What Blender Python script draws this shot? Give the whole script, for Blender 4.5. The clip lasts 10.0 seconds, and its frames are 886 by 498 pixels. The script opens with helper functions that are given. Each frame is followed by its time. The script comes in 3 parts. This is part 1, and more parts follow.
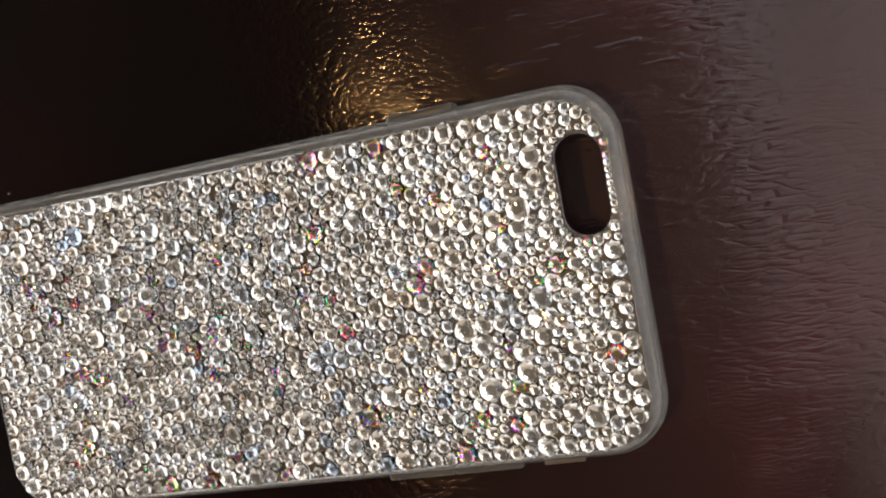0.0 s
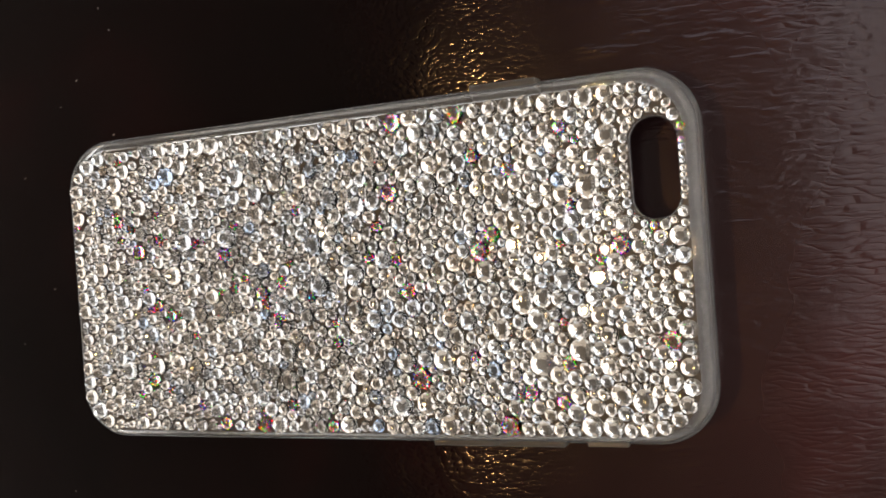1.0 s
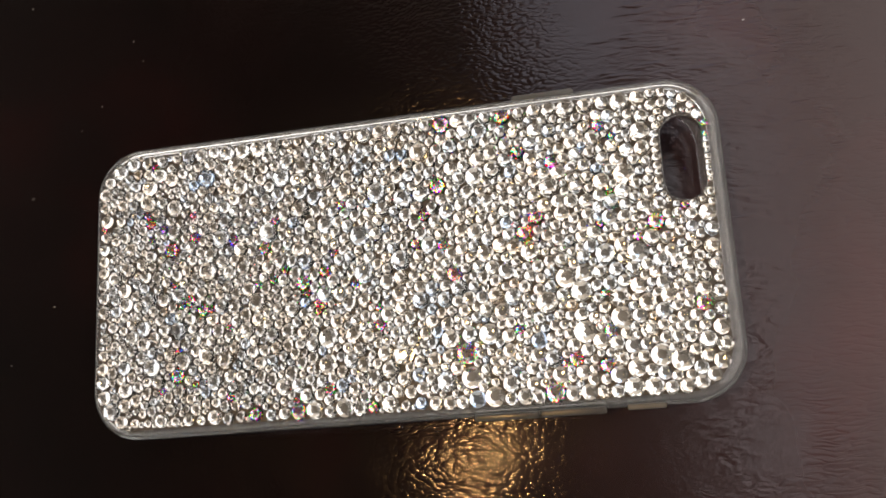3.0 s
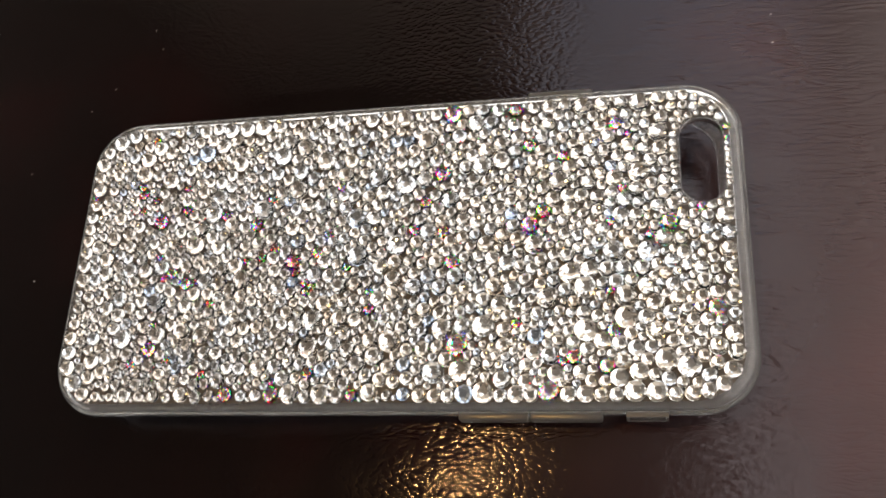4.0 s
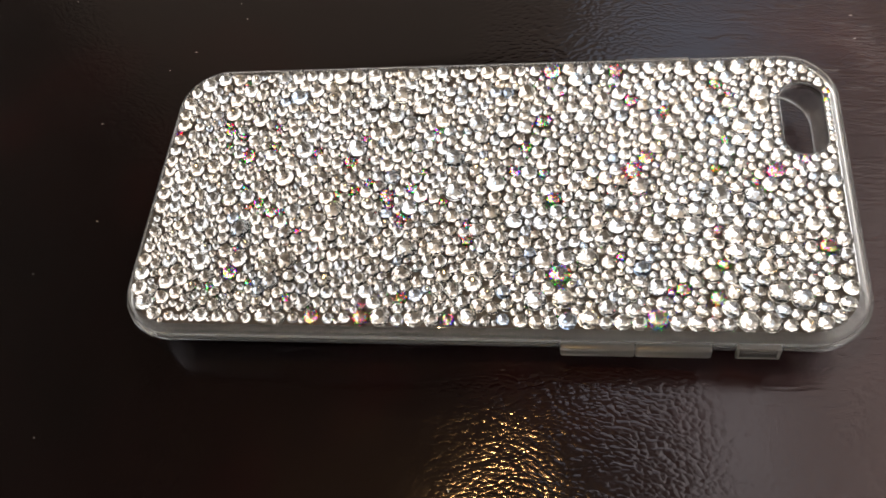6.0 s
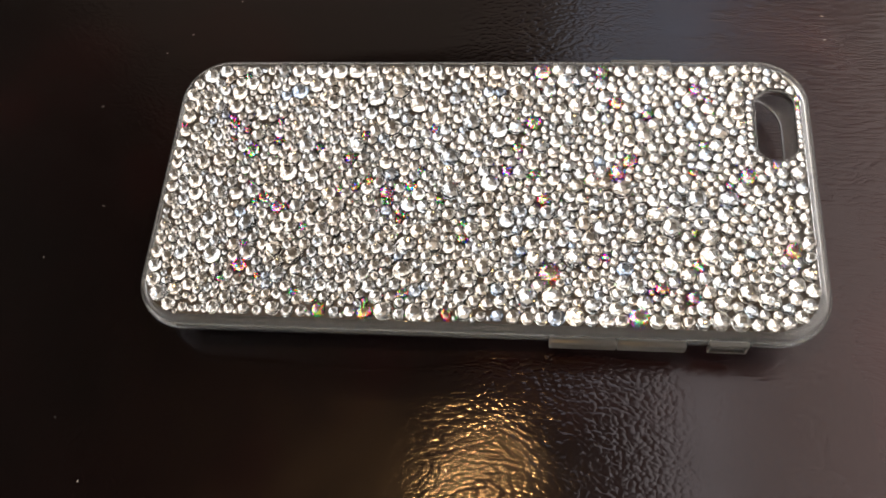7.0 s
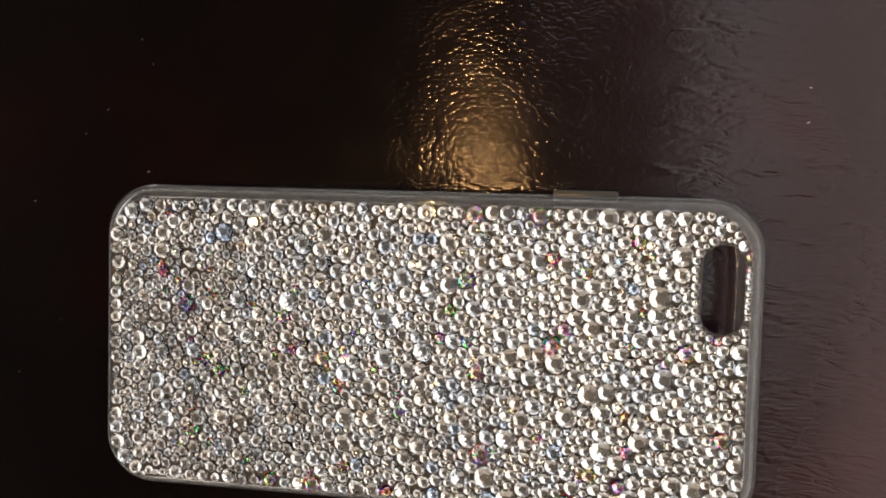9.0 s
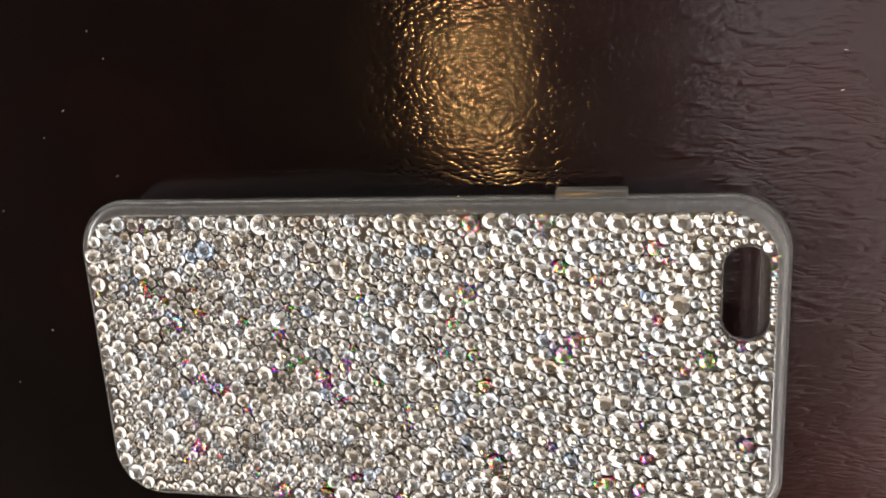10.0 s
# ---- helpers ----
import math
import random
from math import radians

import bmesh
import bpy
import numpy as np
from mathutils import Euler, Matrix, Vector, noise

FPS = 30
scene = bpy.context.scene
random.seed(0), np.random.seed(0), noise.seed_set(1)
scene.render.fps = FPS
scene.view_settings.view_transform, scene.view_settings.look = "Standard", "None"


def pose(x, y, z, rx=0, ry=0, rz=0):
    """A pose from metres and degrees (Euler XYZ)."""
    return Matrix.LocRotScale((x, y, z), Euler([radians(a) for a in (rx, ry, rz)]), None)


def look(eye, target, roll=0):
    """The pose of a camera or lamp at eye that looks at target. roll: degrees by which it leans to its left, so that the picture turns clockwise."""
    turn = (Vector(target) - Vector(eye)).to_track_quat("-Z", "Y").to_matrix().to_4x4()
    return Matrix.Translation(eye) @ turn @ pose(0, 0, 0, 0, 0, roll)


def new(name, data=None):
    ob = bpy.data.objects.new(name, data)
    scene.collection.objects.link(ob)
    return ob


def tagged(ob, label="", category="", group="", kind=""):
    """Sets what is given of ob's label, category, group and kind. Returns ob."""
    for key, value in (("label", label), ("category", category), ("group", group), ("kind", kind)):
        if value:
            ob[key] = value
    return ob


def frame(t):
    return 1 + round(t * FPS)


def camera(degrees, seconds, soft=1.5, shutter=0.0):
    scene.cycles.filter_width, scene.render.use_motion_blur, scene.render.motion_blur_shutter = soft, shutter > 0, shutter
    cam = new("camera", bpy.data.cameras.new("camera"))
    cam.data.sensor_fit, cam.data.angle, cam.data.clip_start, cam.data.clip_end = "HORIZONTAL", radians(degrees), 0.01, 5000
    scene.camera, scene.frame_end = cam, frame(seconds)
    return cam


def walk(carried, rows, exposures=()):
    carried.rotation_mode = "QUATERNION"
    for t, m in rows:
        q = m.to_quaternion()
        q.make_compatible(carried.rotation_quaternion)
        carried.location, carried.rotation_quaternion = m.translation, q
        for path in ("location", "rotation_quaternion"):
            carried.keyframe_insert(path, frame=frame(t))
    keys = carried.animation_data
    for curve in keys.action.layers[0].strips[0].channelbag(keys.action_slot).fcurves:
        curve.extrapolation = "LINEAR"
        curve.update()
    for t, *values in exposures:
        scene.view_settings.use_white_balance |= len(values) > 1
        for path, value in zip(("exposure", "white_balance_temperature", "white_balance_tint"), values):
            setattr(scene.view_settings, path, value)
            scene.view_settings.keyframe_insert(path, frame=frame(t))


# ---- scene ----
# The clip's camera and its way over the case
cam = camera(51.0, 10.0, soft=1.5, shutter=0.2)
PATH = [
    (0, (0.08664, 0.01923, 0.17886), (0.02896, 0.00848, -0.01233), -110.67),
    (0.5, (0.08520, 0.00610, 0.17608), (0.02224, -0.00252, -0.01355), -103.59),
    (1, (0.09207, 0.00662, 0.18017), (0.01528, 0.00482, -0.00449), -95.43),
    (1.5, (0.09356, 0.00095, 0.18621), (0.02721, 0.00423, -0.00244), -89.76),
    (2, (0.07789, -0.00850, 0.19865), (0.03116, 0.00538, 0.00468), -76.26),
    (2.5, (0.06048, -0.01873, 0.20455), (0.01382, -0.00062, 0.01092), -73.14),
    (2.7, (0.05136, -0.02911, 0.20746), (0.01077, -0.00183, 0.01353), -60.86),
    (3.8, (0.05383, -0.06167, 0.18661), (0.01183, 0.00739, 0.00367), -33.33),
    (4, (0.05209, -0.06871, 0.18427), (0.00938, 0.00280, 0.00244), -30.84),
    (4.5, (0.04916, -0.07788, 0.18492), (0.00791, -0.00076, 0.00506), -26.22),
    (5, (0.04016, -0.09571, 0.17709), (0.00001, -0.00854, 0.00163), -22.63),
    (5.5, (0.02883, -0.10328, 0.17036), (-0.00783, -0.00534, -0.00012), -18.17),
    (5.7, (0.02486, -0.10737, 0.16644), (-0.01051, -0.00539, -0.00193), -16.57),
    (6.8, (0.01625, -0.11085, 0.18142), (-0.00672, -0.01785, 0.00586), -11.11),
    (7, (0.01486, -0.10210, 0.18791), (-0.00804, -0.01503, 0.00932), -11.90),
    (7.5, (0.01547, -0.07761, 0.19365), (-0.00713, -0.00734, 0.00778), -14.53),
    (8, (0.01847, -0.03835, 0.19998), (-0.00281, 0.01765, 0.00917), -16.74),
    (8.5, (0.02889, -0.00634, 0.20474), (-0.00029, 0.01452, 0.00798), -51.90),
    (9, (0.04112, 0.03473, 0.20728), (0.00526, 0.02349, 0.01084), -105.62),
    (9.5, (0.04750, 0.05653, 0.20423), (0.01199, 0.02064, 0.01071), -134.39),
    (10, (0.04363, 0.07526, 0.18332), (0.00276, 0.02157, -0.00495), -144.38),
]
walk(cam, [(t, look(eye, target, roll)) for t, eye, target, roll in PATH], exposures=[(0, 0.30), (2, 0.34), (3, 0.50), (5, 0.57), (7, 0.46), (8, 0.10), (8.5, -0.30), (9, 0.06), (9.5, 0.34), (10, 0.48)])

# ---- light: daylight through the windows and roof windows, and a small warm pendant lamp overhead ----
world = bpy.data.worlds.new("sky_world")
scene.world = world
world.use_nodes = True
wn = world.node_tree
sky = wn.nodes.new("ShaderNodeTexSky")
sky.sky_type, sky.sun_disc = "NISHITA", False
sky.sun_elevation, sky.sun_rotation = radians(40), radians(200)
wn.nodes["Background"].inputs["Strength"].default_value = 0.08
wn.links.new(sky.outputs["Color"], wn.nodes["Background"].inputs["Color"])


def area_lamp(name, m, sx, sy, watts, colour):
    data = bpy.data.lights.new(name, "AREA")
    data.shape, data.size, data.size_y, data.energy, data.color = "RECTANGLE", sx, sy, watts, colour
    ob = new(name, data)
    ob.matrix_world = m
    return tagged(ob, "daylight in the window opening", "light", kind="structure")


# room: the leather top is 0.45 above the floor
RX0, RX1, RY0, RY1, FLOOR, CEIL = -1.6, 1.15, -2.0, 1.8, -0.45, 2.7
DAY = (1.0, 0.885, 0.765)
area_lamp("window_daylight_east", look((RX1 + 0.02, 0.05, 1.15), (RX1 - 1, 0.05, 1.15)), 2.8, 2.2, 33.0, DAY)
area_lamp("window_daylight_west", look((RX0 - 0.02, -0.1, 0.30), (RX0 + 1, -0.1, 0.30)), 3.6, 1.1, 12.0, DAY)
area_lamp("window_daylight_south", look((-0.225, RY0 - 0.02, 0.30), (-0.225, RY0 + 1, 0.30)), 2.65, 1.1, 4.5, DAY)
area_lamp("window_daylight_north", look((-0.225, RY1 + 0.02, 0.35), (-0.225, RY1 - 1, 0.35)), 2.65, 1.1, 14.5, DAY)
area_lamp("high_window_daylight", look((0.6, RY1 + 0.02, 2.05), (0.6, RY1 - 1, 2.05)), 0.8, 0.9, 3.4, (0.70, 0.84, 1.0))
area_lamp("north_skylight_daylight", look((0.45, 1.4, CEIL + 0.02), (0.45, 1.4, 0)), 0.8, 0.7, 2.6, (0.96, 0.97, 1.0))
LX, LY, LZ, LR = -0.190, -0.050, 1.10, 0.024  # the pendant lamp's glass
bulb = bpy.data.lights.new("pendant_lamp_light", "AREA")
bulb.shape, bulb.size, bulb.energy, bulb.color = "DISK", 2 * LR, 4.0, (1.0, 0.57, 0.20)
glow = new("pendant_lamp_light", bulb)
glow.matrix_world = pose(LX, LY, LZ - 0.004)
tagged(glow, "warm light of the pendant lamp", "light", kind="structure")
area_lamp("skylight_daylight", look((1.0, 0.575, CEIL + 0.02), (1.0, 0.575, 0)), 0.30, 2.35, 5.4, (1.0, 0.97, 0.93))


# ---- materials ----
def material(name, colour=(0.5, 0.5, 0.5), rough=0.5, metal=0.0, **more):
    m = bpy.data.materials.new(name)
    m.use_nodes = True
    b = m.node_tree.nodes["Principled BSDF"]
    b.inputs["Base Color"].default_value = (*colour, 1)
    b.inputs["Roughness"].default_value = rough
    b.inputs["Metallic"].default_value = metal
    for k, v in more.items():
        b.inputs[k.replace("_", " ")].default_value = v
    return m


def node(m, kind, **values):
    n = m.node_tree.nodes.new(kind)
    for k, v in values.items():
        n.inputs[k.replace("_", " ")].default_value = v
    return n


def link(m, a, out, b, inp):
    m.node_tree.links.new(a.outputs[out], b.inputs[inp])


def ramp(m, stops):
    n = m.node_tree.nodes.new("ShaderNodeValToRGB")
    e = n.color_ramp.elements
    while len(e) < len(stops):
        e.new(0.5)
    for el, (p, c) in zip(e, stops):
        el.position, el.color = p, (*c, 1) if len(c) == 3 else c
    return n


def bsdf(m):
    return m.node_tree.nodes["Principled BSDF"]


def mapped(m, scale):
    co = m.node_tree.nodes.new("ShaderNodeTexCoord")
    mp = m.node_tree.nodes.new("ShaderNodeMapping")
    mp.inputs["Scale"].default_value = scale
    link(m, co, "Object", mp, "Vector")
    return mp


# dark brown leather: fine pebble grain, long creases along x towards +x
leather = material("brown_leather", (0.02, 0.009, 0.008), 0.2, Specular_IOR_Level=0.38, Anisotropic=0.2)
tangent = leather.node_tree.nodes.new("ShaderNodeTangent")
tangent.direction_type, tangent.axis = "RADIAL", "X"
leather.node_tree.links.new(tangent.outputs[0], leather.node_tree.nodes["Principled BSDF"].inputs["Tangent"])
base_map = mapped(leather, (1, 1, 1))
warp = node(leather, "ShaderNodeTexNoise", Scale=90.0, Detail=3.0)
link(leather, base_map, "Vector", warp, "Vector")
off = node(leather, "ShaderNodeVectorMath")
off.operation = "MULTIPLY_ADD"
off.inputs[1].default_value = (0.004, 0.004, 0.0)
link(leather, warp, "Color", off, 0)
link(leather, base_map, "Vector", off, 2)
grain = node(leather, "ShaderNodeTexVoronoi", Scale=1.0)
grain.feature = "F1"
grain_dome = node(leather, "ShaderNodeMath")
grain_dome.operation = "MULTIPLY"
link(leather, grain, "Distance", grain_dome, 0)
link(leather, grain, "Distance", grain_dome, 1)
pebble = node(leather, "ShaderNodeVectorMath")
pebble.operation = "MULTIPLY"
pebble.inputs[1].default_value = (760.0, 1250.0, 1.0)
link(leather, off, "Vector", pebble, 0)
link(leather, pebble, "Vector", grain, "Vector")
fine = node(leather, "ShaderNodeTexNoise", Scale=900.0, Detail=4.0, Roughness=0.65)
link(leather, off, "Vector", fine, "Vector")
sep = node(leather, "ShaderNodeSeparateXYZ")
link(leather, base_map, "Vector", sep, "Vector")
from_middle = node(leather, "ShaderNodeMath")
from_middle.operation = "SUBTRACT"
from_middle.inputs[1].default_value = 0.015
link(leather, sep, "X", from_middle, 0)
distance = node(leather, "ShaderNodeMath")
distance.operation = "ABSOLUTE"
link(leather, from_middle, "Value", distance, 0)
grain_zone = node(leather, "ShaderNodeMapRange")
grain_zone.inputs["From Min"].default_value, grain_zone.inputs["From Max"].default_value = 0.012, 0.032
grain_zone.inputs["To Min"].default_value, grain_zone.inputs["To Max"].default_value = 0.23, 0.03
link(leather, distance, "Value", grain_zone, "Value")
bump_grain = node(leather, "ShaderNodeBump", Distance=0.0004)
link(leather, grain_zone, "Result", bump_grain, "Strength")
link(leather, grain_dome, "Value", bump_grain, "Height")
bump_grain.invert = True
bump_fine = node(leather, "ShaderNodeBump", Strength=0.09, Distance=0.0003)
link(leather, fine, "Fac", bump_fine, "Height")
link(leather, bump_grain, "Normal", bump_fine, "Normal")
streak_map = mapped(leather, (110, 340, 1))
streak = node(leather, "ShaderNodeTexNoise", Scale=1.0, Detail=5.0, Roughness=0.62, Distortion=0.3)
link(leather, streak_map, "Vector", streak, "Vector")
streak_zone = node(leather, "ShaderNodeMapRange")
streak_zone.inputs["From Min"].default_value, streak_zone.inputs["From Max"].default_value = 0.040, 0.085
streak_zone.inputs["To Min"].default_value, streak_zone.inputs["To Max"].default_value = 0.0, 0.135
link(leather, sep, "X", streak_zone, "Value")
bump_streak = node(leather, "ShaderNodeBump", Distance=0.0006)
link(leather, streak_zone, "Result", bump_streak, "Strength")
link(leather, streak, "Fac", bump_streak, "Height")
link(leather, bump_fine, "Normal", bump_streak, "Normal")
stretch = node(leather, "ShaderNodeVectorMath")
stretch.operation = "MULTIPLY"
stretch.inputs[1].default_value = (150.0, 900.0, 1.0)
link(leather, off, "Vector", stretch, 0)
wrinkle = node(leather, "ShaderNodeTexVoronoi", Scale=1.0)
wrinkle.feature = "DISTANCE_TO_EDGE"
link(leather, stretch, "Vector", wrinkle, "Vector")
wrinkle_ramp = ramp(leather, [(0.0, (0, 0, 0)), (0.15, (0.7, 0.7, 0.7)), (0.45, (1, 1, 1))])
link(leather, wrinkle, "Distance", wrinkle_ramp, "Fac")
patchy = node(leather, "ShaderNodeTexNoise", Scale=55.0, Detail=2.0)
link(leather, base_map, "Vector", patchy, "Vector")
patchy_ramp = ramp(leather, [(0.36, (0.15, 0.15, 0.15)), (0.64, (1.1, 1.1, 1.1))])
link(leather, patchy, "Fac", patchy_ramp, "Fac")
wrinkle_zone = node(leather, "ShaderNodeMath")
wrinkle_zone.operation = "MULTIPLY"
link(leather, streak_zone, "Result", wrinkle_zone, 0)
link(leather, patchy_ramp, "Color", wrinkle_zone, 1)
bump_wave = node(leather, "ShaderNodeBump", Distance=0.0006)
link(leather, wrinkle_zone, "Value", bump_wave, "Strength")
link(leather, wrinkle_ramp, "Color", bump_wave, "Height")
link(leather, bump_streak, "Normal", bump_wave, "Normal")
link(leather, bump_wave, "Normal", bsdf(leather), "Normal")
tone = node(leather, "ShaderNodeTexNoise", Scale=14.0, Detail=4.0)
link(leather, base_map, "Vector", tone, "Vector")
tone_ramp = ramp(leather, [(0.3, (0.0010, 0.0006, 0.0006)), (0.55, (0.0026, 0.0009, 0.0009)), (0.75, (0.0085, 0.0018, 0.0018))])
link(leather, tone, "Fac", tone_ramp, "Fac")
# the dye is lighter and redder on the side towards +x
redder_ramp = ramp(leather, [(0.25, (0.010, 0.0042, 0.0042)), (0.55, (0.018, 0.0064, 0.0066)), (0.8, (0.036, 0.0095, 0.0096))])
link(leather, tone, "Fac", redder_ramp, "Fac")
redder_zone = node(leather, "ShaderNodeMapRange")
redder_zone.inputs["From Min"].default_value, redder_zone.inputs["From Max"].default_value = 0.015, 0.085
link(leather, sep, "X", redder_zone, "Value")
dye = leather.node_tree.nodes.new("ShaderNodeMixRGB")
link(leather, redder_zone, "Result", dye, "Fac")
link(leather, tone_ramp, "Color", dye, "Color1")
link(leather, redder_ramp, "Color", dye, "Color2")
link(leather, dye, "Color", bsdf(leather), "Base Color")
rough_ramp = ramp(leather, [(0.3, (0.125, 0.125, 0.125)), (0.7, (0.165, 0.165, 0.165))])
link(leather, warp, "Fac", rough_ramp, "Fac")
# the redder side is also duller
redder_rough = node(leather, "ShaderNodeMath")
redder_rough.operation = "MULTIPLY_ADD"
redder_rough.inputs[1].default_value = 0.07
link(leather, redder_zone, "Result", redder_rough, 0)
link(leather, rough_ramp, "Color", redder_rough, 2)
link(leather, redder_rough, "Value", bsdf(leather), "Roughness")

plastic = material("clear_plastic", (0.68, 0.695, 0.71), 0.16, IOR=1.37, Transmission_Weight=0.94)
pn = node(plastic, "ShaderNodeTexNoise", Scale=160.0, Detail=5.0)
pr = ramp(plastic, [(0.3, (0.02, 0.02, 0.02)), (0.7, (0.07, 0.07, 0.07))])
pmap = mapped(plastic, (0.2, 1, 1))
link(plastic, pmap, "Vector", pn, "Vector")
link(plastic, pn, "Fac", pr, "Fac")
link(plastic, pr, "Color", bsdf(plastic), "Roughness")
cover_plastic = material("frosted_plastic", (0.54, 0.52, 0.49), 0.3, IOR=1.42, Transmission_Weight=0.95)

# cut crystal: three lobes bend red, green and blue a little differently
crystal = bpy.data.materials.new("cut_crystal")
crystal.use_nodes = True
cn = crystal.node_tree
cn.nodes.remove(cn.nodes["Principled BSDF"])
def glass(colour, ior):
    g = cn.nodes.new("ShaderNodeBsdfGlass")
    g.inputs["Color"].default_value = (*colour, 1)
    g.inputs["IOR"].default_value = ior
    g.inputs["Roughness"].default_value = 0.0
    return g


def shader_sum(a, b):
    n = cn.nodes.new("ShaderNodeAddShader")
    cn.links.new(a.outputs[0], n.inputs[0])
    cn.links.new(b.outputs[0], n.inputs[1])
    return n


plain = glass((1, 1, 1), 1.555)
fire = shader_sum(shader_sum(glass((1, 0, 0), 1.548), glass((0, 1, 0), 1.555)), glass((0, 0, 1), 1.563))
# a few stones throw coloured fire
geo, info = cn.nodes.new("ShaderNodeNewGeometry"), cn.nodes.new("ShaderNodeObjectInfo")
both = cn.nodes.new("ShaderNodeMath")
both.operation = "ADD"
cn.links.new(geo.outputs["Random Per Island"], both.inputs[0])
cn.links.new(info.outputs["Random"], both.inputs[1])
frac = cn.nodes.new("ShaderNodeMath")
frac.operation = "FRACT"
cn.links.new(both.outputs[0], frac.inputs[0])
chosen = cn.nodes.new("ShaderNodeMath")
chosen.operation = "GREATER_THAN"
chosen.inputs[1].default_value = 0.96
cn.links.new(frac.outputs[0], chosen.inputs[0])
mix = cn.nodes.new("ShaderNodeMixShader")
cn.links.new(chosen.outputs[0], mix.inputs[0])
cn.links.new(plain.outputs[0], mix.inputs[1])
cn.links.new(fire.outputs[0], mix.inputs[2])
cn.links.new(mix.outputs[0], cn.nodes["Material Output"].inputs["Surface"])
foil = material("silver_foil", (0.92, 0.905, 0.88), 0.05, 1.0)
fg, fi = foil.node_tree.nodes.new("ShaderNodeNewGeometry"), foil.node_tree.nodes.new("ShaderNodeObjectInfo")
fa = node(foil, "ShaderNodeMath")
link(foil, fg, "Random Per Island", fa, 0)
link(foil, fi, "Random", fa, 1)
ff = node(foil, "ShaderNodeMath")
ff.operation = "FRACT"
link(foil, fa, "Value", ff, 0)
# the backing tarnishes a little differently from stone to stone
foil_tint = ramp(foil, [(0.0, (0.62, 0.74, 0.92)), (0.04, (0.74, 0.78, 0.83)), (0.3, (0.95, 0.94, 0.91)), (0.55, (0.82, 0.79, 0.75)), (0.8, (0.96, 0.91, 0.84)), (0.94, (0.88, 0.82, 0.74)), (1.0, (0.95, 0.72, 0.48))])
link(foil, ff, "Value", foil_tint, "Fac")
link(foil, foil_tint, "Color", bsdf(foil), "Base Color")

adhesive = material("adhesive", (0.09, 0.085, 0.08), 0.55)
an = node(adhesive, "ShaderNodeTexNoise", Scale=700.0, Detail=4.0)
link(adhesive, mapped(adhesive, (1, 1, 1)), "Vector", an, "Vector")
ar = ramp(adhesive, [(0.3, (0.018, 0.015, 0.013)), (0.7, (0.045, 0.040, 0.036))])
link(adhesive, an, "Fac", ar, "Fac")
link(adhesive, ar, "Color", bsdf(adhesive), "Base Color")
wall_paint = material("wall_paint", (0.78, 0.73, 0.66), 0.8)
# darkened copy for the unseen west wall, so the leather mirrors black towards -x
wall_paint_darkened = material("wall_paint_darkened", (0.13, 0.123, 0.115), 0.8)
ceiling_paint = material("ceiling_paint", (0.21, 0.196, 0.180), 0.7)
floor_wood = material("floor_wood", (0.05, 0.03, 0.02), 0.5)
metal_black = material("black_metal", (0.03, 0.03, 0.03), 0.4, 1.0)
lamp_glow = material("lamp_diffuser", (0.9, 0.8, 0.6), 0.4)
bsdf(leather).inputs["Specular Tint"].default_value = (1.0, 0.925, 0.965, 1)
bsdf(lamp_glow).inputs["Emission Color"].default_value = (1.0, 0.61, 0.25, 1)
bsdf(lamp_glow).inputs["Emission Strength"].default_value = 12.0


# ---- mesh helpers ----
def part(name, bm, mats, parent, label="", smooth=False):
    me = bpy.data.meshes.new(name)
    bm.normal_update()
    bm.to_mesh(me)
    bm.free()
    for m in mats if isinstance(mats, (list, tuple)) else [mats]:
        me.materials.append(m)
    if smooth:
        me.polygons.foreach_set("use_smooth", [True] * len(me.polygons))
    ob = new(name, me)
    if parent:
        ob.parent = parent
    return tagged(ob, label) if label else ob


def box(bm, x0, x1, y0, y1, z0, z1, bevel=0.0):
    r = bmesh.ops.create_cube(bm, size=1.0, matrix=Matrix.Translation(((x0 + x1) / 2, (y0 + y1) / 2, (z0 + z1) / 2)) @ Matrix.Diagonal((x1 - x0, y1 - y0, z1 - z0, 1)))
    if bevel:
        edges = list({e for v in r["verts"] for e in v.link_edges})
        bmesh.ops.bevel(bm, geom=edges, offset=bevel, segments=3, affect="EDGES", profile=0.5)
    return bm


def rounded_loop(hx, hy, r, n=14, cx=0.0, cy=0.0):
    pts = []
    for k, (sx, sy) in enumerate(((1, 1), (-1, 1), (-1, -1), (1, -1))):
        for i in range(n + 1):
            a = radians(90 * k) + radians(90) * i / n
            pts.append((cx + sx * (hx - r) + r * math.cos(a), cy + sy * (hy - r) + r * math.sin(a)))
    return pts


def loft(bm, loops, closed_rings=False):
    rings = [[bm.verts.new(p) for p in loop] for loop in loops]
    pairs = list(zip(rings, rings[1:])) + ([(rings[-1], rings[0])] if closed_rings else [])
    for a, b in pairs:
        for i in range(len(a)):
            j = (i + 1) % len(a)
            bm.faces.new((a[i], a[j], b[j], b[i]))
    return rings


# ---- room ----
def wall(name, boxes, mat, label):
    bm = bmesh.new()
    for b in boxes:
        box(bm, *b)
    return tagged(part(name, bm, mat, None), label, "wall", kind="structure")


